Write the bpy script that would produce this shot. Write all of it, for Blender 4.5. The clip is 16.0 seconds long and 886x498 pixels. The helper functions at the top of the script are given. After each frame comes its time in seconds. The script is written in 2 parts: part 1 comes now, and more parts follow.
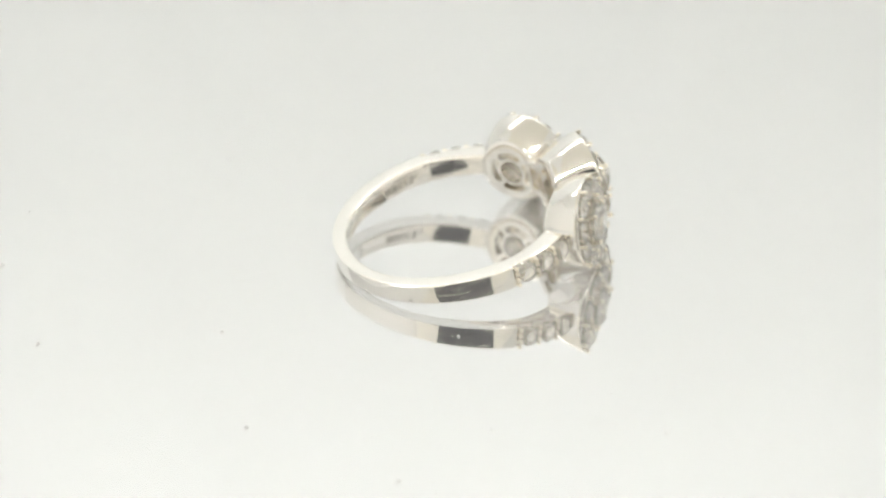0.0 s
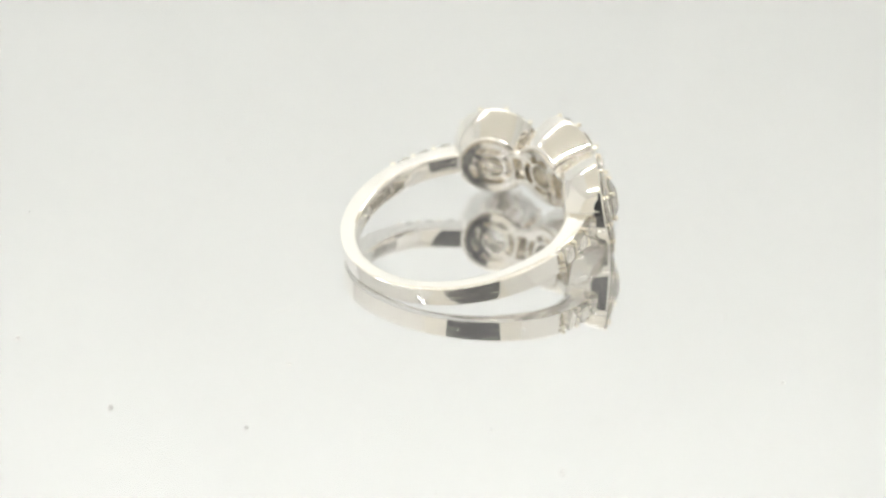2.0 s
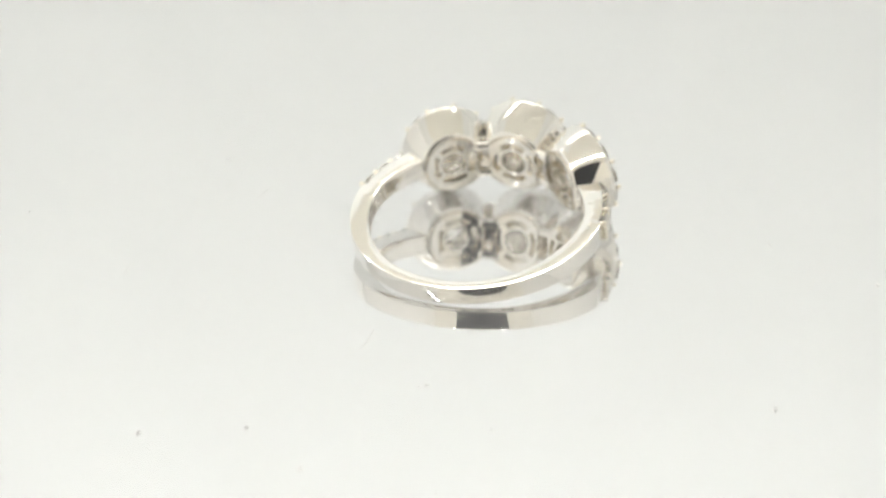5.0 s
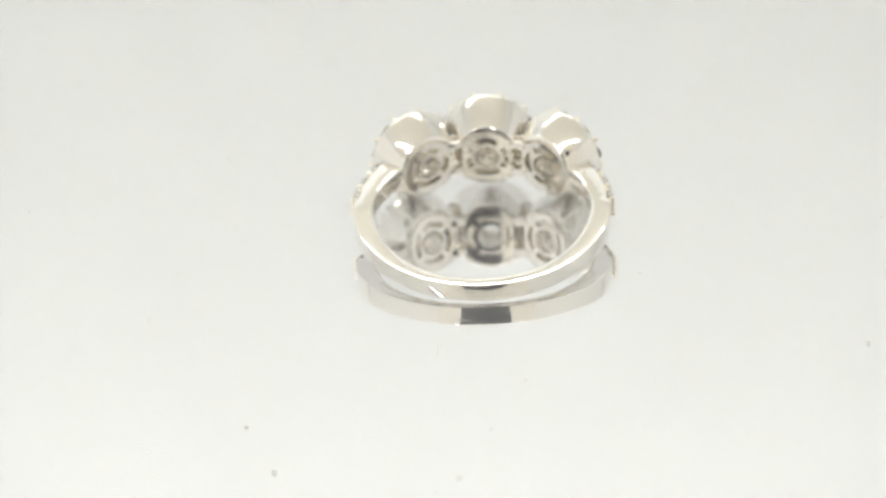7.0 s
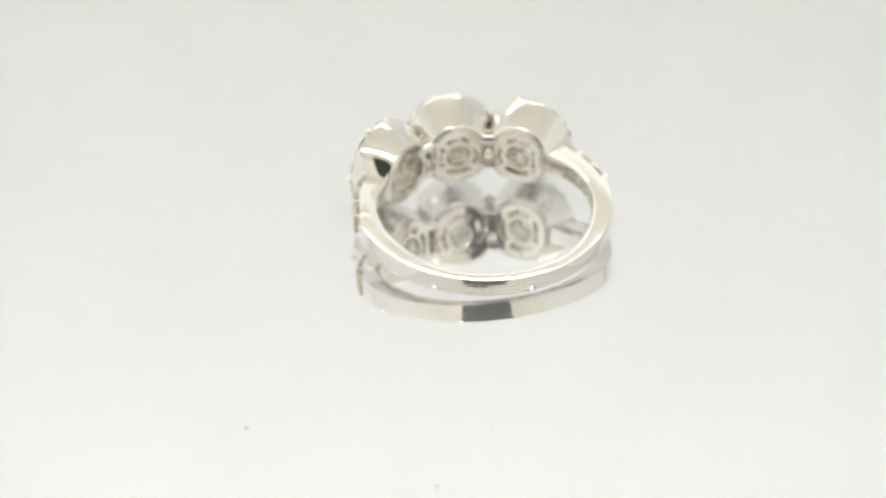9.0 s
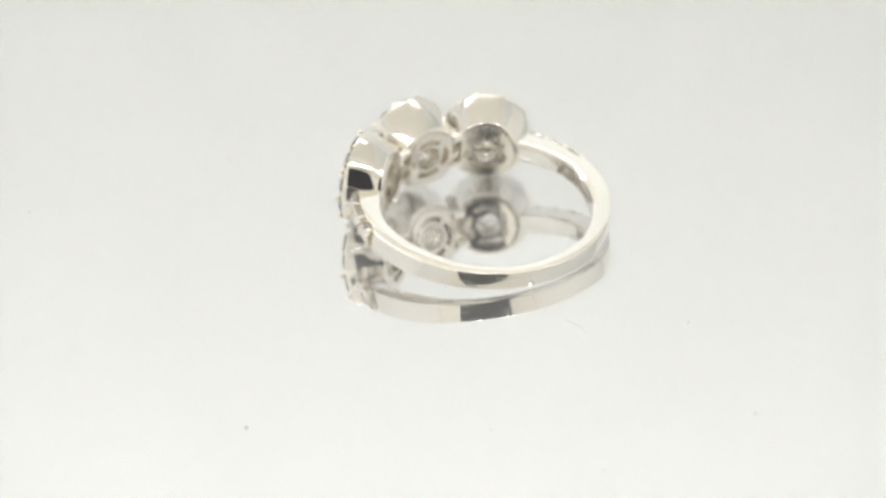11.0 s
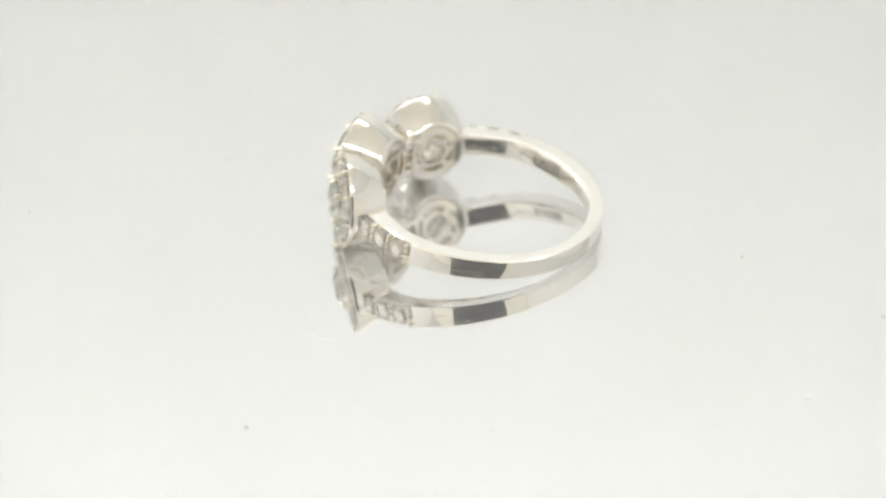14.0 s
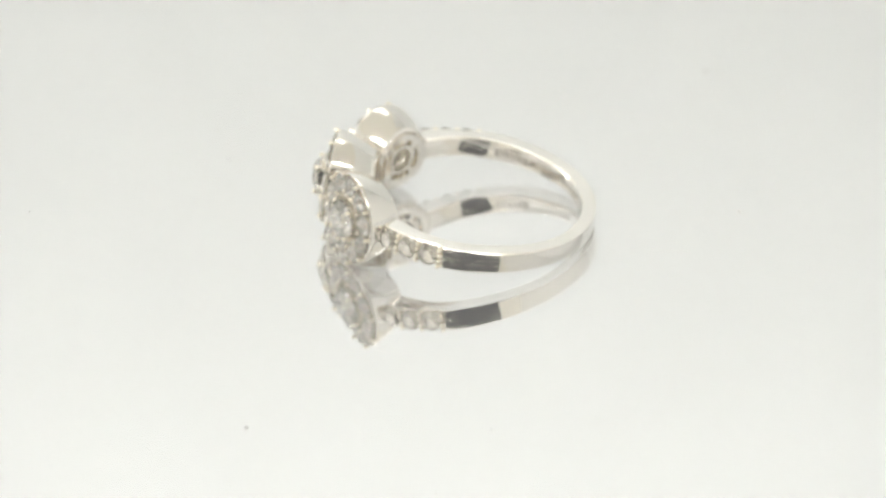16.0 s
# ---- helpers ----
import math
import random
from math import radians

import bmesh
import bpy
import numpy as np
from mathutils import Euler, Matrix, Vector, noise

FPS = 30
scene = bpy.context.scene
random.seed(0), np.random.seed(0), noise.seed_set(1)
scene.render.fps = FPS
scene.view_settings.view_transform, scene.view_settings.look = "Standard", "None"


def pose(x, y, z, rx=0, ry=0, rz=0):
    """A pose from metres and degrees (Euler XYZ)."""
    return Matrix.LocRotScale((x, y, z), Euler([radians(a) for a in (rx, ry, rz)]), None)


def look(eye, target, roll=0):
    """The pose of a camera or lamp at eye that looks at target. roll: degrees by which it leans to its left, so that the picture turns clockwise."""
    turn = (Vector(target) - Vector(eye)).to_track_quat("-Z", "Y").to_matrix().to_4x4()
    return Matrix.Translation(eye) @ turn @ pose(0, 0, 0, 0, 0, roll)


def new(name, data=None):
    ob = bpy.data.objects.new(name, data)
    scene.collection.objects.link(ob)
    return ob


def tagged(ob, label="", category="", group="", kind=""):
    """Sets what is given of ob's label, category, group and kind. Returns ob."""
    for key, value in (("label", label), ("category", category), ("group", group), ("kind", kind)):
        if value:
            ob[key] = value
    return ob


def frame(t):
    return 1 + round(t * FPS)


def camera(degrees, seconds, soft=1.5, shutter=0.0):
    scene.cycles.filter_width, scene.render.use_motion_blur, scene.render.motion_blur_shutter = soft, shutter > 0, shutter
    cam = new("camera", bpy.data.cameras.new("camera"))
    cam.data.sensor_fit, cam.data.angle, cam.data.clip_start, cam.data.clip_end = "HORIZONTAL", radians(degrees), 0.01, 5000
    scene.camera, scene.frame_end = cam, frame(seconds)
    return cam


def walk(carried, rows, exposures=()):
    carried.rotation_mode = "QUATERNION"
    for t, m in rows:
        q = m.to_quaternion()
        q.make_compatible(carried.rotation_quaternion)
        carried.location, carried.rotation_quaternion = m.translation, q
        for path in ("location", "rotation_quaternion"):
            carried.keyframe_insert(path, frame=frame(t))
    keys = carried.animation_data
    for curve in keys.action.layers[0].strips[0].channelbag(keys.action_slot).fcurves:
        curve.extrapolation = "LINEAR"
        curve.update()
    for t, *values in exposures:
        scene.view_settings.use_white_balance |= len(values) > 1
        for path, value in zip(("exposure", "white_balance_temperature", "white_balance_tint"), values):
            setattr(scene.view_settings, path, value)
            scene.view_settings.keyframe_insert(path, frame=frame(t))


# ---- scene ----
cam = camera(14.335, 16.0, soft=2.6)
EYE = Vector((0.0, -0.25, 0.1369))
PITCH, YAW = radians(28.867), radians(-0.314)
AIM = EYE + Vector((math.sin(YAW) * math.cos(PITCH), math.cos(YAW) * math.cos(PITCH), -math.sin(PITCH)))
view = look(EYE, AIM, -2.68)
walk(cam, [(0.0, view), (16.0, view)], exposures=[(0.0, 0.0), (16.0, 0.0)])
scene.cycles.max_bounces, scene.cycles.glossy_bounces, scene.cycles.diffuse_bounces = 32, 24, 6
scene.cycles.transmission_bounces, scene.cycles.transparent_max_bounces = 24, 64
cam.data.dof.use_dof = True
cam.data.dof.focus_distance = 0.276
cam.data.dof.aperture_fstop = 26.0

# ---- world: a dim room outside the closed light tent ----
world = bpy.data.worlds.new("room")
scene.world = world
world.use_nodes = True
world.node_tree.nodes["Background"].inputs[0].default_value = (0.02, 0.02, 0.02, 1)
world.node_tree.nodes["Background"].inputs[1].default_value = 0.2

STRIP_POWER = 22.5       # emission of the LED strip along the back of the roof
FRONT_POWER = 240.0       # emission of the diodes over the front half


# ---- materials ----
def material(name, colour, rough=0.5, metal=0.0, emit=0.0, ior=1.45, noise_scale=0.0, noise_amount=0.0,
             bump=0.0, bump_scale=200.0, rough_var=0.0, transmission=0.0, coat=0.0):
    m = bpy.data.materials.new(name)
    m.use_nodes = True
    nt = m.node_tree
    b = nt.nodes["Principled BSDF"]
    b.inputs["Base Color"].default_value = (*colour, 1)
    b.inputs["Roughness"].default_value = rough
    b.inputs["Metallic"].default_value = metal
    b.inputs["IOR"].default_value = ior
    b.inputs["Transmission Weight"].default_value = transmission
    b.inputs["Coat Weight"].default_value = coat
    if emit:
        b.inputs["Emission Color"].default_value = (*colour, 1)
        b.inputs["Emission Strength"].default_value = emit
    tc = nt.nodes.new("ShaderNodeTexCoord")
    if noise_scale:
        n = nt.nodes.new("ShaderNodeTexNoise")
        n.inputs["Scale"].default_value = noise_scale
        n.inputs["Detail"].default_value = 6
        nt.links.new(tc.outputs["Object"], n.inputs["Vector"])
        if noise_amount:
            mix = nt.nodes.new("ShaderNodeMix")
            mix.data_type = "RGBA"
            mix.inputs["A"].default_value = (*[c * (1 - noise_amount) for c in colour], 1)
            mix.inputs["B"].default_value = (*[min(1, c * (1 + noise_amount)) for c in colour], 1)
            nt.links.new(n.outputs["Fac"], mix.inputs["Factor"])
            nt.links.new(mix.outputs["Result"], b.inputs["Base Color"])
        if rough_var:
            mr = nt.nodes.new("ShaderNodeMapRange")
            mr.inputs["From Min"].default_value, mr.inputs["From Max"].default_value = 0.3, 0.7
            mr.inputs["To Min"].default_value = max(0.0, rough - rough_var)
            mr.inputs["To Max"].default_value = rough + rough_var
            nt.links.new(n.outputs["Fac"], mr.inputs["Value"])
            nt.links.new(mr.outputs["Result"], b.inputs["Roughness"])
    if bump:
        n2 = nt.nodes.new("ShaderNodeTexNoise")
        n2.inputs["Scale"].default_value = bump_scale
        n2.inputs["Detail"].default_value = 4
        nt.links.new(tc.outputs["Object"], n2.inputs["Vector"])
        bp = nt.nodes.new("ShaderNodeBump")
        bp.inputs["Strength"].default_value = bump
        bp.inputs["Distance"].default_value = 0.00002
        nt.links.new(n2.outputs["Fac"], bp.inputs["Height"])
        nt.links.new(bp.outputs["Normal"], b.inputs["Normal"])
    return m


WHITE_GOLD = material("polished_white_gold", (0.955, 0.933, 0.898), 0.03, 1.0, noise_scale=900, rough_var=0.02,
                      bump=0.12, bump_scale=700)
BEAD_GOLD = material("bead_white_gold", (0.93, 0.885, 0.79), 0.22, 1.0)
STAMP = material("stamped_mark", (0.58, 0.56, 0.53), 0.35, 1.0)


def polished_band():
    """White gold with faint polishing lines that run round the band."""
    m = material("band_white_gold", (0.955, 0.933, 0.898), 0.03, 1.0, noise_scale=900, rough_var=0.02)
    nt = m.node_tree
    tc, grow = nt.nodes.new("ShaderNodeTexCoord"), nt.nodes.new("ShaderNodeMapping")
    grow.inputs["Scale"].default_value = (350, 350, 9000)
    lines, wobble = nt.nodes.new("ShaderNodeTexNoise"), nt.nodes.new("ShaderNodeTexNoise")
    lines.inputs["Scale"].default_value, lines.inputs["Detail"].default_value = 1.0, 3
    wobble.inputs["Scale"].default_value, wobble.inputs["Detail"].default_value = 600, 2
    nt.links.new(tc.outputs["Object"], grow.inputs["Vector"])
    nt.links.new(grow.outputs["Vector"], lines.inputs["Vector"])
    nt.links.new(tc.outputs["Object"], wobble.inputs["Vector"])
    fine, broad = nt.nodes.new("ShaderNodeBump"), nt.nodes.new("ShaderNodeBump")
    fine.inputs["Strength"].default_value, fine.inputs["Distance"].default_value = 0.8, 0.000014
    broad.inputs["Strength"].default_value, broad.inputs["Distance"].default_value = 0.3, 0.000025
    sparse = nt.nodes.new("ShaderNodeMapRange")
    sparse.inputs["From Min"].default_value, sparse.inputs["From Max"].default_value = 0.60, 0.78
    nt.links.new(lines.outputs["Fac"], sparse.inputs["Value"])
    nt.links.new(sparse.outputs["Result"], fine.inputs["Height"])
    nt.links.new(wobble.outputs["Fac"], broad.inputs["Height"])
    nt.links.new(broad.outputs["Normal"], fine.inputs["Normal"])
    nt.links.new(fine.outputs["Normal"], nt.nodes["Principled BSDF"].inputs["Normal"])
    return m


BAND_GOLD = polished_band()
GALLERY_GOLD = material("gallery_white_gold", (0.94, 0.918, 0.88), 0.13, 1.0, noise_scale=1200, rough_var=0.05, bump=0.2, bump_scale=1500)
DIAMOND = material("diamond", (1.0, 1.0, 1.0), 0.0, 0.0, ior=2.42, transmission=1.0)
SILVER = material("silvered_glass", (0.945, 0.950, 0.962), 0.0, 0.88, noise_scale=30, rough_var=0.004)
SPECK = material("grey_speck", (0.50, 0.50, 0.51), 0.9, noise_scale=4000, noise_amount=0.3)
SCRATCH = material("fine_scratch", (0.90, 0.90, 0.89), 0.4)
DUST = material("dust_fluff", (0.90, 0.89, 0.87), 0.9, noise_scale=4000, noise_amount=0.3)
TENT = material("white_tent_cloth", (0.848, 0.868, 0.875), 0.9, noise_scale=7, noise_amount=0.012, bump=0.3, bump_scale=900)
ROOF = material("cream_tent_cloth", (0.895, 0.872, 0.805), 0.9, noise_scale=9, noise_amount=0.015, bump=0.3, bump_scale=900)
BASE = material("white_base_board", (0.88, 0.88, 0.87), 0.7, noise_scale=12, noise_amount=0.02)
LED = material("led_diffuser", (1.0, 0.982, 0.938), 0.6, emit=STRIP_POWER)
LED_FRONT = material("led_diffuser_front", (1.0, 0.982, 0.938), 0.6, emit=FRONT_POWER)
BLACK = material("black_plastic", (0.030, 0.030, 0.035), 0.35, noise_scale=60, noise_amount=0.2)
SIDE = material("bright_tent_cloth", (0.925, 0.925, 0.915), 0.9, noise_scale=7, noise_amount=0.012, bump=0.3, bump_scale=900)
EDGE = material("grey_plastic", (0.3, 0.3, 0.3), 0.5)


def clear_sheet():
    m = bpy.data.materials.new("clear_acrylic")
    m.use_nodes = True
    nt = m.node_tree
    nt.nodes.remove(nt.nodes["Principled BSDF"])
    see, gloss = nt.nodes.new("ShaderNodeBsdfTransparent"), nt.nodes.new("ShaderNodeBsdfGlossy")
    see.inputs["Color"].default_value = (0.9935, 0.9945, 0.9962, 1)
    gloss.inputs["Roughness"].default_value = 0.0
    mix = nt.nodes.new("ShaderNodeMixShader")
    mix.inputs[0].default_value = 0.02
    nt.links.new(see.outputs[0], mix.inputs[1])
    nt.links.new(gloss.outputs[0], mix.inputs[2])
    nt.links.new(mix.outputs[0], nt.nodes["Material Output"].inputs["Surface"])
    return m


CLEAR = clear_sheet()
MM = 0.001


# ---- mesh helpers (bmesh in millimetres for the small things) ----
def part(name, bm, mat, parent=None, label="", smooth=True, scale=MM, sharp=35):
    bmesh.ops.recalc_face_normals(bm, faces=bm.faces)
    me = bpy.data.meshes.new(name)
    for v in bm.verts:
        v.co *= scale
    for f in bm.faces:
        f.smooth = smooth
    if smooth:
        for e in bm.edges:
            if len(e.link_faces) == 2 and e.calc_face_angle(0) > radians(sharp):
                e.smooth = False
    bm.to_mesh(me)
    bm.free()
    me.materials.append(mat)
    ob = new(name, me)
    if parent:
        ob.parent = parent
    if label:
        tagged(ob, label)
    return ob


def box(bm, x0, x1, y0, y1, z0, z1, bevel=0.0, m=None):
    made = bmesh.ops.create_cube(bm, size=1.0)["verts"]
    for v in made:
        v.co = Vector(((x0 + x1) / 2 + v.co.x * (x1 - x0), (y0 + y1) / 2 + v.co.y * (y1 - y0), (z0 + z1) / 2 + v.co.z * (z1 - z0)))
    if bevel:
        edges = list({e for v in made for e in v.link_edges})
        got = bmesh.ops.bevel(bm, geom=edges, offset=bevel, segments=2, affect="EDGES", profile=0.5)
        made = list({v for f in got["faces"] for v in f.verts} | {v for v in made if v.is_valid})
    if m:
        for v in made:
            v.co = m @ v.co
    return made


def revolve(bm, profile, steps, closed=True, shape=None):
    """Turns (radius, height) pairs round the z axis; shape(angle, height) scales the radius."""
    rings = []
    for i in range(steps):
        a = 2 * math.pi * i / steps
        rings.append([bm.verts.new((r * (shape(a, h) if shape else 1) * math.cos(a),
                                    r * (shape(a, h) if shape else 1) * math.sin(a), h)) for r, h in profile])
    n = len(profile)
    for i in range(steps):
        p, q = rings[i], rings[(i + 1) % steps]
        for j in range(n if closed else n - 1):
            k = (j + 1) % n
            bm.faces.new((p[j], q[j], q[k], p[k]))
    return rings


def polar_plate(bm, radii, steps, keep, z0, z1):
    """A pierced plate: keep(ring, angle) says which cells are solid."""
    grid = {}

    def vert(i, j, top):
        key = (i, j % steps, top)
        if key not in grid:
            a = 2 * math.pi * j / steps
            grid[key] = bm.verts.new((radii[i] * math.cos(a), radii[i] * math.sin(a), z1 if top else z0))
        return grid[key]

    n = len(radii) - 1
    solid = {(i, j): keep(i, 2 * math.pi * (j + 0.5) / steps) for i in range(n) for j in range(steps)}
    for (i, j), on in solid.items():
        if not on:
            continue
        for top in (0, 1):
            bm.faces.new([vert(i, j, top), vert(i + 1, j, top), vert(i + 1, j + 1, top), vert(i, j + 1, top)])
        for (ni, nj), (a, b) in (((i - 1, j), ((i, j), (i, j + 1))), ((i + 1, j), ((i + 1, j), (i + 1, j + 1))),
                                 ((i, (j - 1) % steps), ((i, j), (i + 1, j))), ((i, (j + 1) % steps), ((i, j + 1), (i + 1, j + 1)))):
            if not solid.get((ni, nj), False):
                bm.faces.new([vert(*a, 0), vert(*b, 0), vert(*b, 1), vert(*a, 1)])


def brilliant_mesh():
    """A round brilliant of radius 1, girdle at z = 0, table up."""
    bm = bmesh.new()

    def ring(n, r, z, off=0.0):
        return [bm.verts.new((r * math.cos(2 * math.pi * (i + off) / n), r * math.sin(2 * math.pi * (i + off) / n), z)) for i in range(n)]

    table = ring(8, 0.56, 0.33)
    star = ring(8, 0.80, 0.20, 0.5)
    girdle = ring(16, 1.0, 0.03)
    under = ring(16, 1.0, -0.03)
    low = ring(8, 0.30, -0.66, 0.5)
    culet = bm.verts.new((0, 0, -0.86))
    bm.faces.new(table)
    for i in range(8):
        j = (i + 1) % 8
        bm.faces.new((table[i], star[i], table[j]))
        g = [girdle[(2 * i + k) % 16] for k in range(3)]
        bm.faces.new((star[i], g[0], g[1]))
        bm.faces.new((star[i], g[1], g[2]))
        bm.faces.new((table[j], star[i], g[2], star[j]))
        u = [under[(2 * i + k) % 16] for k in range(3)]
        bm.faces.new((low[i], u[1], u[0]))
        bm.faces.new((low[i], u[2], u[1]))
        bm.faces.new((low[i], low[j], u[2]))
        bm.faces.new((culet, low[j], low[i]))
    for i in range(16):
        j = (i + 1) % 16
        bm.faces.new((girdle[i], under[i], under[j], girdle[j]))
    bmesh.ops.recalc_face_normals(bm, faces=bm.faces)
    me = bpy.data.meshes.new("brilliant")
    bm.to_mesh(me)
    bm.free()
    me.materials.append(DIAMOND)
    return me


def bead_mesh():
    bm = bmesh.new()
    bmesh.ops.create_icosphere(bm, subdivisions=2, radius=1.0)
    for v in bm.verts:
        if v.co.z < 0:
            v.co.z *= 2.2
    for f in bm.faces:
        f.smooth = True
    me = bpy.data.meshes.new("bead")
    bm.to_mesh(me)
    bm.free()
    me.materials.append(BEAD_GOLD)
    return me


STONE, BEAD = brilliant_mesh(), bead_mesh()


def piece(name, me, parent, m, size, label=""):
    """An object on shared mesh data; m is its pose in millimetres under the parent, size its radius in millimetres."""
    ob = new(name, me)
    ob.parent = parent
    ob.matrix_basis = Matrix.Translation(m.translation * MM) @ m.to_quaternion().to_matrix().to_4x4() @ Matrix.Scale(size * MM, 4)
    if label:
        tagged(ob, label)
    return ob


# ---- the light tent ----
HX, Y0, Y1, TOP, FLOOR = 0.40, -0.45, 0.30, 0.32, -0.03


def slab(name, x0, x1, y0, y1, z0, z1, mat, label, bevel=0.0):
    bm = bmesh.new()
    box(bm, x0, x1, y0, y1, z0, z1, bevel)
    ob = part(name, bm, mat, smooth=False, scale=1.0)
    return tagged(ob, label, name.split("_")[0], kind="structure")


def tent():
    w = 0.01
    slab("wall_north", -HX, HX, Y1, Y1 + w, FLOOR, TOP, TENT, "white cloth back wall of the light tent")
    slab("wall_south", -HX, HX, Y0 - w, Y0, FLOOR, TOP, ROOF, "cream cloth front wall of the light tent")
    slab("wall_west", -HX - w, -HX, Y0 - w, Y1 + w, FLOOR, TOP, SIDE, "white cloth side wall of the light tent")
    slab("wall_east", HX, HX + w, Y0 - w, Y1 + w, FLOOR, TOP, SIDE, "white cloth side wall of the light tent")
    slab("ceiling", -HX - w, HX + w, Y0 - w, Y1 + w, TOP, TOP + w, SIDE, "white cloth roof of the light tent")
    slab("roof_panel", -0.225, 0.225, Y0, Y1, TOP - 0.004, TOP, ROOF, "cream panel under the tent roof between two lamps")
    slab("floor", -HX - w, HX + w, Y0 - w, Y1 + w, FLOOR - w, FLOOR, BASE, "white board under the turntable")


def led_strip(x0, x1, y0, y1, mat, diodes=0):
    bm = bmesh.new()
    box(bm, x0 - 0.004, x1 + 0.004, y0 - 0.004, y1 + 0.004, TOP - 0.012, TOP - 0.004, 0.002)
    lamp = tagged(part("led_strip", bm, EDGE, smooth=False, scale=1.0), "long LED strip lamp under the cream tent roof", "lamp", group="LED strips under the roof")
    bm = bmesh.new()
    if not diodes:
        box(bm, x0, x1, y0, y1, TOP - 0.016, TOP - 0.0122, 0.001)
        part("diffuser", bm, mat, lamp, "glowing warm white diffuser", smooth=False, scale=1.0)
        return
    box(bm, -0.0065, 0.0065, -0.0018, 0.0018, -0.0010, 0.0010, 0.0005)
    first = part("diode", bm, mat, lamp, "glowing warm white diode", smooth=False, scale=1.0)
    step = (x1 - x0) / diodes
    for k in range(diodes):
        ob = first if k == 0 else new("diode", first.data)
        ob.parent = lamp
        ob.location = (x0 + step * (k + 0.5), (y0 + y1) / 2, TOP - 0.0142)


def camera_body():
    """The dark housing on its foot behind the viewpoint, which the polished metal mirrors."""
    bm = bmesh.new()
    box(bm, -0.117, 0.115, -0.170, 0.085, 0.0, 0.010)
    upright = [e for e in bm.edges if abs(e.verts[0].co.z - e.verts[1].co.z) > 0.005]
    bmesh.ops.bevel(bm, geom=upright, offset=0.045, segments=8, affect="EDGES", profile=0.5)
    ob = part("camera_housing", bm, BLACK, smooth=False, scale=1.0)
    ob.matrix_basis = look(EYE, AIM, -2.68) @ pose(0, 0, 0.012)
    tagged(ob, "black camera housing standing at the tent's front", "camera")
    bm = bmesh.new()
    box(bm, -0.008, 0.004, -0.055, -0.050, 0.010, 0.0106)
    part("mark", bm, EDGE, ob, "small grey mark", smooth=False, scale=1.0)


tent()
led_strip(-0.25, 0.15, 0.194, 0.200, LED)
led_strip(-0.270, 0.220, -0.200, -0.180, LED_FRONT, 18)
camera_body()


# ---- turntable mirror ----
GLASS_TOP, GLASS_LOW, MIRROR_TOP = 0.16, 0.06, -0.05        # millimetres


def fixed_mirror():
    bm = bmesh.new()
    revolve(bm, [(0.0001, MIRROR_TOP), (128, MIRROR_TOP), (129.5, -0.9), (130, -1.8), (129.5, -3.3), (0.0001, -3.3)], 128, closed=False)
    ob = part("mirror", bm, SILVER, sharp=20)
    tagged(ob, "round silvered mirror under a clear turning disc", "mirror")
    bm = bmesh.new()
    revolve(bm, [(0.0001, -3.3), (110, -3.3), (110, -12), (60, -14), (60, -30), (0.0001, -30)], 96, closed=False)
    part("stand", bm, EDGE, ob, "grey plastic stand")


def turning_disc():
    """A thin clear disc over the mirror, which carries the ring round."""
    bm = bmesh.new()
    revolve(bm, [(0.0001, GLASS_TOP), (118, GLASS_TOP), (118.1, 0.11), (118, GLASS_LOW), (0.0001, GLASS_LOW)], 128, closed=False)
    base = tagged(part("turning_disc", bm, CLEAR, sharp=20), "thin clear disc turning slowly over a mirror", "disc")
    base.visible_shadow = False
    scratches = (((-14.7, -4.4), (-15.4, -4.75), (-16.3, -5.2), (-17.3, -5.5), (-18.1, -5.6)),
                 ((-2.4, 18.4), (-3.4, 18.42), (-4.4, 18.1), (-5.2, 17.7)),
                 ((-21.3, 17.2), (-20.2, 17.9), (-19.4, 18.2)), ((14.0, -21.0), (14.6, -20.1), (14.8, -19.3)),
                 ((-17.1, 2.7), (-17.4, 3.0), (-17.9, 3.05)), ((-17.5, 3.4), (-17.7, 3.6), (-18.1, 3.7)))
    for pts in scratches:
        bm = bmesh.new()
        prev = None
        n = len(pts)
        for i, (x, y) in enumerate(pts):
            x2, y2 = pts[min(i + 1, n - 1)]
            x1, y1 = pts[max(i - 1, 0)]
            d = Vector((x2 - x1, y2 - y1, 0)).normalized()
            s = Vector((-d.y, d.x, 0)) * (0.02 if 0 < i < n - 1 else 0.008)
            c = Vector((x, y, GLASS_LOW - 0.004))
            row = [bm.verts.new(c - s), bm.verts.new(c + s)]
            if prev:
                bm.faces.new((prev[0], row[0], row[1], prev[1]))
            prev = row
        part("scratch", bm, SCRATCH, base, "fine pale scratch", smooth=False)
    return base


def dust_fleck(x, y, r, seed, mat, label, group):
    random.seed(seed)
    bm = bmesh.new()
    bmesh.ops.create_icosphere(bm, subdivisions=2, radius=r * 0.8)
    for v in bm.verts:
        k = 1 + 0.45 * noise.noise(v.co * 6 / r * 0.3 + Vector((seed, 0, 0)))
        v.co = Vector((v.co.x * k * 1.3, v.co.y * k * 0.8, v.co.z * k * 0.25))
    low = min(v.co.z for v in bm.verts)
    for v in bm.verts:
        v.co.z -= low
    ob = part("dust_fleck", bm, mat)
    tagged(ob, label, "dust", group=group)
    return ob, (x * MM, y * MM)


# ---- the ring: x towards the head, z along the finger ----
R_IN, R_OUT = 8.7, 10.35


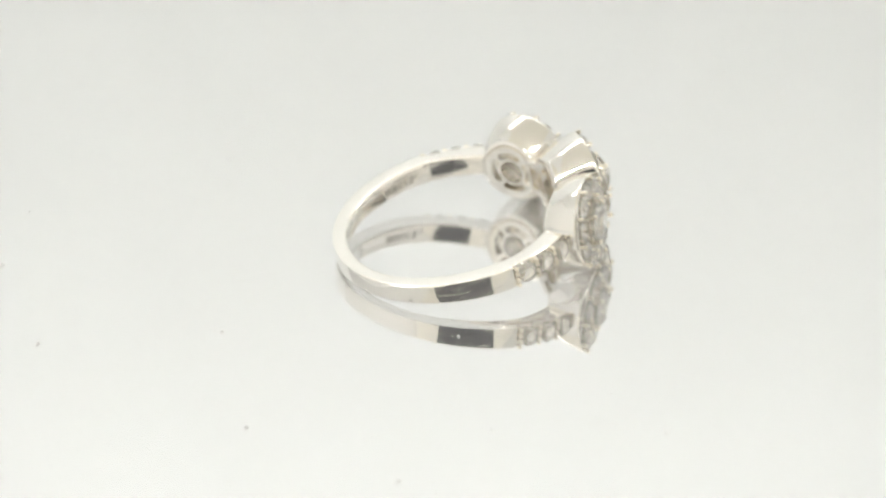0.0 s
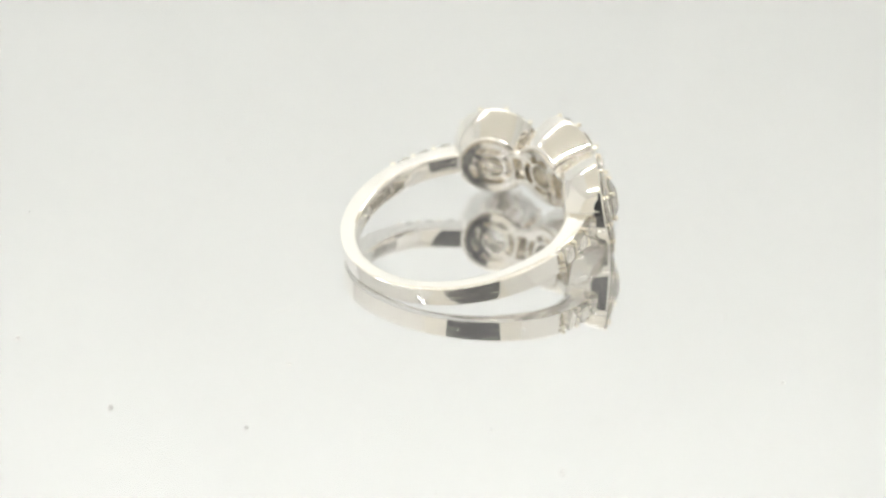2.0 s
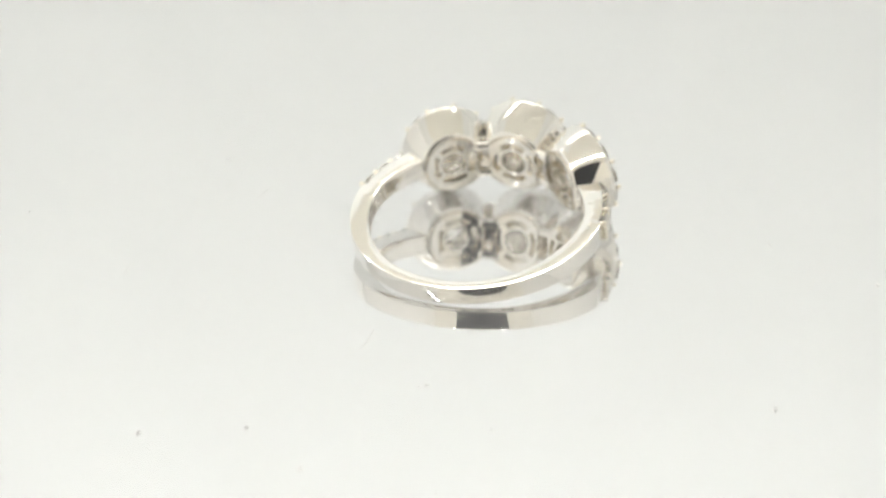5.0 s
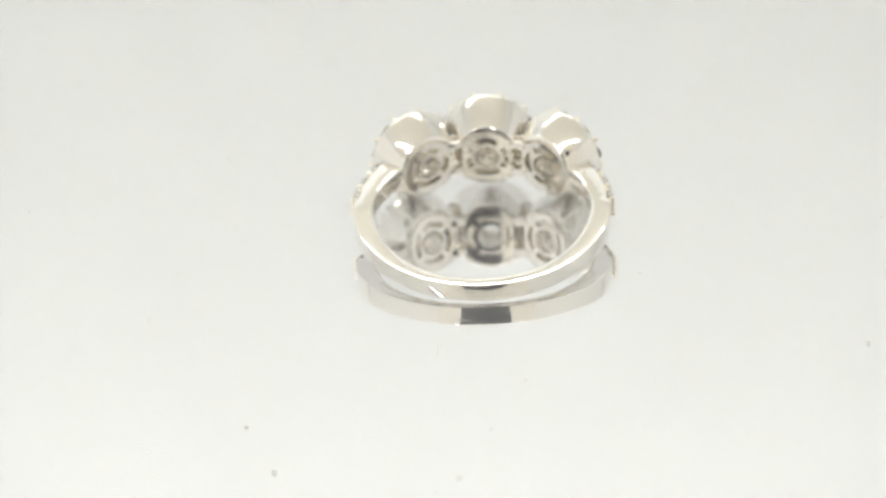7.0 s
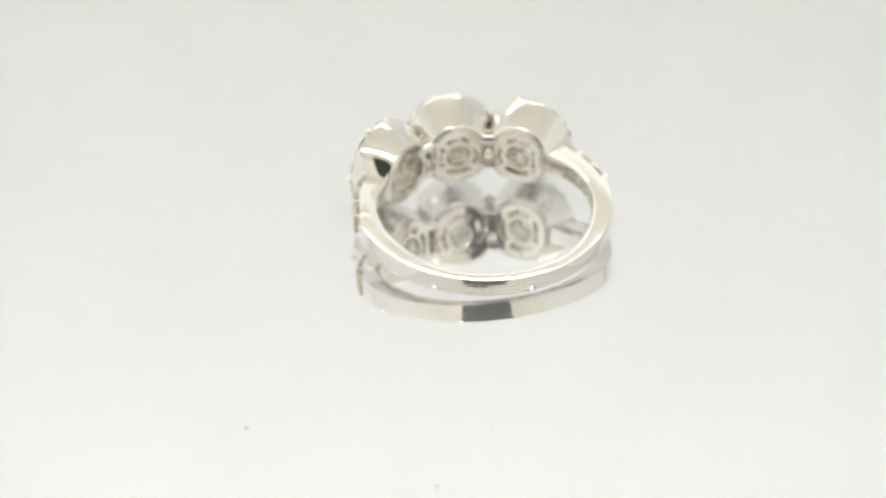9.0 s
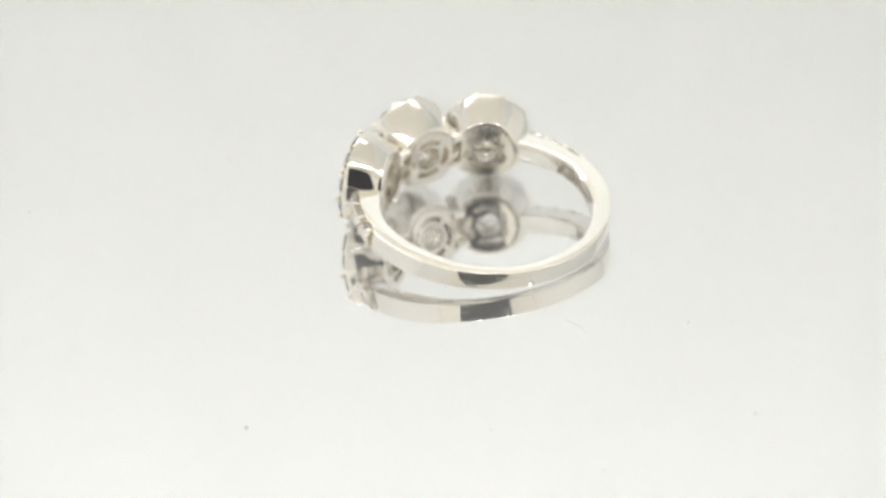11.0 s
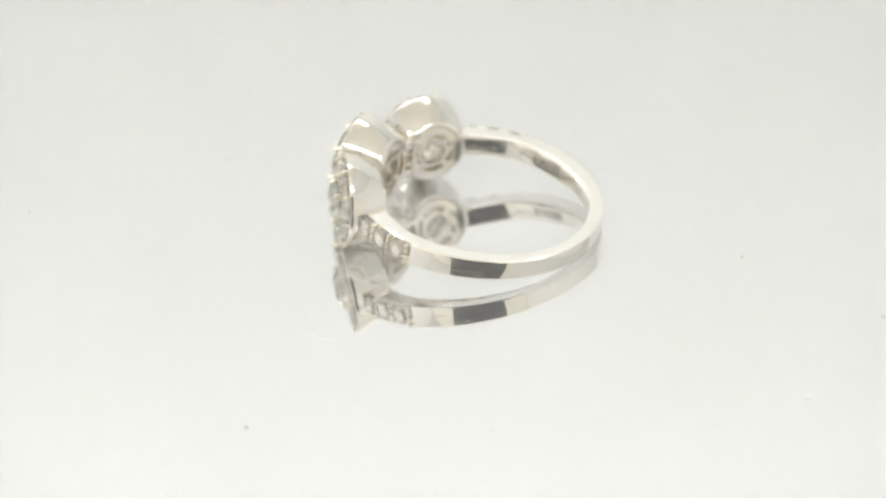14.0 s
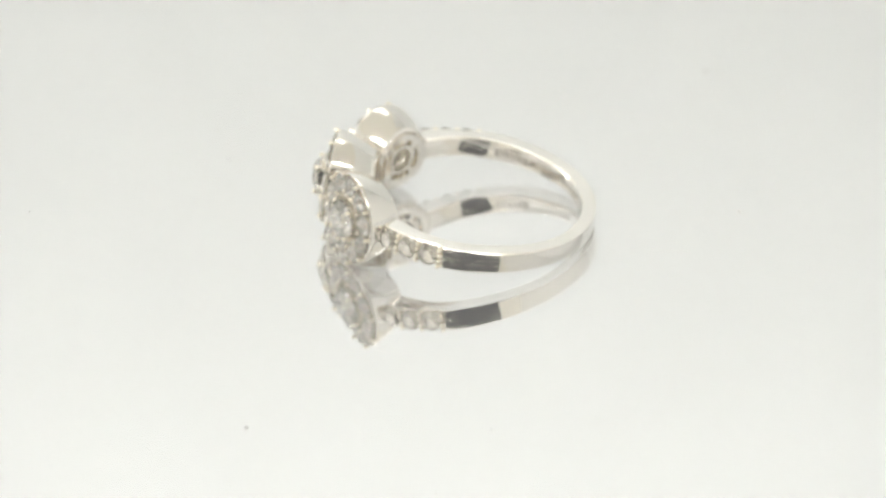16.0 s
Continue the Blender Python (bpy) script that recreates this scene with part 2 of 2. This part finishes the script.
def smooth_step(a, b, x):
    k = min(1, max(0, (x - a) / (b - a)))
    return k * k * (3 - 2 * k)


def band():
    """The shank, swept from shoulder to shoulder round the back."""
    bm = bmesh.new()
    end = 47.0
    steps = 180
    prev = None
    first = None
    for i in range(steps + 1):
        th = end + (360 - 2 * end) * i / steps
        off = min(th, 360 - th)
        w = 0.75 + 0.15 * smooth_step(150, 85, off)                # half width along the finger
        t = 1.65 - 0.45 * smooth_step(105, 165, off)               # thickness
        t += 0.45 * smooth_step(88, 55, off)
        pave = smooth_step(86.8, 86.2, off)
        a = radians(th)
        ri, ro = R_OUT - t, R_OUT - 0.30 * pave
        bev = 0.08
        prof = []
        # outer face, slightly domed, then round edges and a flat side
        for k in range(-3, 4):
            z = (w - bev) * k / 3
            prof.append((ro - 0.012 * (k / 3) ** 2, z))
        prof += [(ro - 0.012 - bev * 0.3, w - bev * 0.25), (ro - 0.012 - bev, w - 0.006), (ro - 0.045 - bev, w), ((ro + ri) / 2, w)]
        soft = ((0.34, 0.006), (0.22, 0.018), (0.13, 0.045), (0.065, 0.09), (0.025, 0.15), (0.005, 0.24))
        prof += [(ri + a1, w - b1) for a1, b1 in soft]
        prof.append((ri - 0.02, 0.0))
        prof += [(ri + a1, b1 - w) for a1, b1 in reversed(soft)]
        prof += [((ro + ri) / 2, -w), (ro - 0.30, -w), (ro - 0.012 - bev, 0.02 - w), (ro - 0.012 - bev * 0.3, -w + bev * 0.25)]
        row = [bm.verts.new((r * math.cos(a), r * math.sin(a), z)) for r, z in prof]
        if prev:
            n = len(row)
            for j in range(n):
                bm.faces.new((prev[j], row[j], row[(j + 1) % n], prev[(j + 1) % n]))
        else:
            first = row
        prev = row
    bm.faces.new(first)
    bm.faces.new(prev)
    return bm


def radial(angle, r, z=0.0):
    """A pose whose z axis points away from the finger at that angle round the ring."""
    a = radians(angle)
    out, side, up = Vector((math.cos(a), math.sin(a), 0)), Vector((-math.sin(a), math.cos(a), 0)), Vector((0, 0, 1))
    m = Matrix((side, up, out)).transposed().to_4x4()
    m.translation = out * r + up * z
    return m


def trim(bm, dist, sides, gap=0.36):
    """Cuts a cup back to leave a narrow valley towards each neighbour."""
    for k in sides:
        n = Vector((k * math.cos(radians(18.15)), 0, -math.sin(radians(18.15))))
        cut = bmesh.ops.bisect_plane(bm, geom=bm.verts[:] + bm.edges[:] + bm.faces[:], plane_co=Vector((0, 0, -dist)) - n * gap,
                                     plane_no=n, clear_outer=True)
        bmesh.ops.triangle_fill(bm, use_beauty=True, edges=[e for e in cut["geom_cut"] if isinstance(e, bmesh.types.BMEdge)])


def cluster(ring, angle, dist, depth, r_back, r_rim, label, sides, raised=0.0):
    """A cup with a pierced back, a ring of small stones and a raised centre stone."""
    base = radial(angle, dist, -0.2)
    bm = bmesh.new()

    def lobes(a, h):
        k = max(0.0, h / depth)
        return 1 + 0.003 * k * math.cos(8 * a)

    d = depth
    prof = [(r_back - 0.54, 0.62), (r_back - 0.50, 0.34), (r_back - 0.45, 0.12), (r_back - 0.41, 0.03)]
    for k in range(1, 10):                                         # broad round lip at the back
        a = radians(8.6 * k)
        prof.append((r_back - 0.42 + 0.42 * math.sin(a), 0.42 - 0.42 * math.cos(a)))
    r1, h1 = prof[-1]
    for k in range(1, 13):                                         # flared wall, slightly bowl-shaped
        prof.append((r1 + (r_rim - r1) * k / 12 + 0.13 * math.sin(math.pi * k / 12), h1 + (d - 0.40 - h1) * k / 12))
    prof += [(r_rim - 0.02, d - 0.34), (r_rim - 0.05, d - 0.30), (r_rim - 0.10, d - 0.28), (r_rim - 0.26, d - 0.30), (r_rim - 0.32, d - 0.38)]
    prof += [(r_rim - 0.5, d * 0.75), (r_back - 0.3, 0.75)]
    revolve(bm, prof, 96, True, lobes)
    for v in bm.verts:                                             # the back follows the finger's curve
        v.co.z += (math.sqrt(dist ** 2 - v.co.x ** 2) - dist) * max(0.0, 1 - v.co.z / d)
    trim(bm, dist, sides)
    cup = part("cluster_setting", bm, WHITE_GOLD, ring, label, sharp=50)
    cup.matrix_basis = Matrix.Translation(base.translation * MM) @ base.to_quaternion().to_matrix().to_4x4()
    s = r_back / 2.5
    bm = bmesh.new()
    radii = [0.92 * s, 0.98 * s, 1.13 * s, 1.60 * s, 1.67 * s, r_back - 0.49]

    def pierced(i, a):
        return i != 2 or abs(a % (math.pi / 2) - math.pi / 4) < radians(8)

    polar_plate(bm, radii, 96, pierced, -0.10, 0.45)
    for v in bm.verts:
        v.co.z += math.sqrt(dist ** 2 - v.co.x ** 2) - dist
    bmesh.ops.bevel(bm, geom=[e for e in bm.edges if len(e.link_faces) == 2 and e.calc_face_angle(0) > radians(60)
                              and all(v.co.z < 0.1 - v.co.x ** 2 / (2 * dist) for v in e.verts)],
                    offset=0.065, segments=3, affect="EDGES")
    trim(bm, dist, sides, 0.5)
    part("gallery", bm, GALLERY_GOLD, cup, "pierced gallery back with four curved slots")
    bm = bmesh.new()
    polar_plate(bm, [0.97 * s, 1.3 * s, 1.65 * s, r_back - 0.56], 96, lambda i, a: True, 0.75, 0.95)
    for v in bm.verts:
        v.co.z += math.sqrt(dist ** 2 - v.co.x ** 2) - dist - 0.25 * (v.co.xy.length / s - 1.3)
    trim(bm, dist, sides, 0.66)
    part("tray", bm, GALLERY_GOLD, cup, "inner tray seen through the slots")
    bm = bmesh.new()
    rh = r_rim - 0.93
    n = 10
    off = math.pi / 10
    radii = [1.3, 1.5, rh - 0.45, rh + 0.4, r_rim - 0.4]
    polar_plate(bm, radii, 96, lambda i, a: i != 2 or abs((a - off + math.pi / n) % (2 * math.pi / n) - math.pi / n) > radians(12), d - 0.75, d - 0.42)
    part("seat", bm, GALLERY_GOLD, cup, "metal seat between the small stones")
    for i in range(n):
        a = off + 2 * math.pi * i / n
        m = pose(rh * math.cos(a), rh * math.sin(a), d - 0.13, 0, 0, 20 * i)
        m = m @ pose(0, 0, 0, 7 * math.sin(i * 2.1), 7 * math.cos(i * 1.7), 0)
        piece("halo_stone", STONE, cup, m, 0.84, "small round white brilliant" if i == 0 else "")
        b = a + math.pi / n
        for rr, sz in ((r_rim - 0.15, 0.20), (rh - 0.55, 0.17)):
            piece("prong", BEAD, cup, pose(rr * math.cos(b), rr * math.sin(b), d + 0.01), sz)
    cr, up = 1.45 * s - 0.35 * raised, d + raised
    piece("centre_stone", STONE, cup, pose(0, 0, up + 0.30, 3, 2, 11), cr, "larger round white brilliant raised on four prongs")
    bm = bmesh.new()
    revolve(bm, [(0.95 * s, 0.42), (1.04 * s, 0.42), (cr - 0.12, d - 0.6), (cr + 0.02, up + 0.08), (cr + 0.02, up + 0.22), (cr - 0.06, up + 0.22), (cr - 0.16, up - 0.1)], 48)
    part("collet", bm, GALLERY_GOLD, cup, "tapered collet under the centre stone")
    for k in range(4):
        a = math.pi / 4 + k * math.pi / 2
        bm = bmesh.new()
        revolve(bm, [(0.0001, d - 0.45), (0.17, d - 0.45), (0.20, up + 0.30), (0.22, up + 0.46), (0.18, up + 0.62), (0.09, up + 0.70), (0.0001, up + 0.72)], 14, closed=False)
        claw = part("prong", bm, BEAD_GOLD, cup)
        claw.location = (cr * MM * math.cos(a), cr * MM * math.sin(a), 0)
    return cup


def link(ring, angle):
    """The pierced bridge between two neighbouring cups."""
    m = radial(angle, 0, -0.2)
    rot = m.to_quaternion().to_matrix().to_4x4()
    bm = bmesh.new()
    for z in (-1.30, 1.30):                                        # waisted bars above and below one opening
        made = box(bm, -0.80, 0.80, z - 0.30, z + 0.30, 7.85, 8.5, 0.12)
        for v in made:
            v.co.y = z + (v.co.y - z) * (0.72 + 0.7 * v.co.x ** 2)
    box(bm, -0.42, 0.42, -1.4, 1.4, 9.0, 10.2, 0.05)
    for z in (-1.55, 1.55):                                        # oval plates that fill the valley
        made = bmesh.ops.create_icosphere(bm, subdivisions=3, radius=1.0)["verts"]
        for v in made:
            v.co = Vector((v.co.x * 0.50, z * 1.12 + v.co.y * 0.80, 9.9 + v.co.z * 0.16))
    ob = part("bridge", bm, WHITE_GOLD, ring, "pierced bridge between two clusters")
    ob.matrix_basis = Matrix.Translation(m.translation * MM) @ rot


def finger_ring():
    ring = new("finger_ring")
    tagged(ring, "polished white gold ring with three diamond clusters lying on a mirror", "ring")
    part("band", band(), BAND_GOLD, ring, "polished white gold band", sharp=20)
    cluster(ring, 0.0, 7.9, 3.65, 2.9, 3.9, "larger middle cup with a polished flared wall", (1, -1), 0.45)
    for s in (1, -1):
        cluster(ring, 36.3 * s, 8.0, 3.15, 2.85, 3.78, "side cup with a polished flared wall", (-s,))
        link(ring, 18.2 * s)
        for k in range(3):
            th = (80.2 - 10.1 * k) * s
            m = radial(th, R_OUT + 0.03)
            piece("shoulder_stone", STONE, ring, m, 0.86, "round white brilliant set in the shoulder" if k == 0 else "")
        for k in range(3):
            th = (85.5 - 10.1 * k) * s
            for z in (-0.72, -0.25, 0.25, 0.72):
                piece("prong", BEAD, ring, radial(th, R_OUT + (0.20 if k == 0 else 0.07), z), 0.2)
        bm = bmesh.new()
        for k, (w, h) in enumerate(((0.35, 0.7), (0.12, 0.7), (0.4, 0.6), (0.25, 0.7), (0.45, 0.65), (0.3, 0.7))):
            box(bm, -w / 2, w / 2, -h / 2, h / 2, -0.05, 0.05, 0.0, radial((97 + 3.4 * k) * s, R_IN - 0.02))
        part("stamp", bm, STAMP, ring, "worn stamped mark inside the band", smooth=False)
    return ring


# ---- build and move ----
RATE = 9.399             # degrees a second
fixed_mirror()
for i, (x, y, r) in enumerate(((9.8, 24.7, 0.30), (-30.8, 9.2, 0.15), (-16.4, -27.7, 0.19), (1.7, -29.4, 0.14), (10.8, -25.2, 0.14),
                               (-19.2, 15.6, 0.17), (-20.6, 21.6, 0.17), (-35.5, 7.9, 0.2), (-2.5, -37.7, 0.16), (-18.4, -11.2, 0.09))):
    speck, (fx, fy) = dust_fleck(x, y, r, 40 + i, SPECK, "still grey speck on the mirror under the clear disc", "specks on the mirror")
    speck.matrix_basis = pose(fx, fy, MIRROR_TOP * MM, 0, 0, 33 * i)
TURNTABLE = turning_disc()
RING = finger_ring()
FLECKS = [dust_fleck(x, y, r, 3 + i, DUST, "tiny grey fleck of dust under the clear disc", "dust under the clear disc")
          for i, (x, y, r) in enumerate(((-36.95, -1.1, 0.23), (-5.2, -36.0, 0.22), (-0.4, -15.7, 0.16), (-18.7, -13.4, 0.17),
                                         (-19.3, -13.1, 0.1), (-33.0, -14.0, 0.2), (14.5, -31.0, 0.18)))]
RING_HOME = pose(0.000140, -0.002066, 0.00263, 0, 0, 19.6) @ pose(0, 0, 0, 0.33, -9.16, 0)


def motions():
    times = [i * 0.5 for i in range(33)]
    walk(TURNTABLE, [(t, pose(0, 0, 0, 0, 0, RATE * t)) for t in times])
    walk(RING, [(t, pose(0, 0, 0, 0, 0, RATE * t) @ RING_HOME) for t in times])
    for k, (ob, (x, y)) in enumerate(FLECKS):
        walk(ob, [(t, pose(0, 0, 0, 0, 0, RATE * t) @ pose(x, y, 0, 0, 0, 47 * k)) for t in times])


motions()
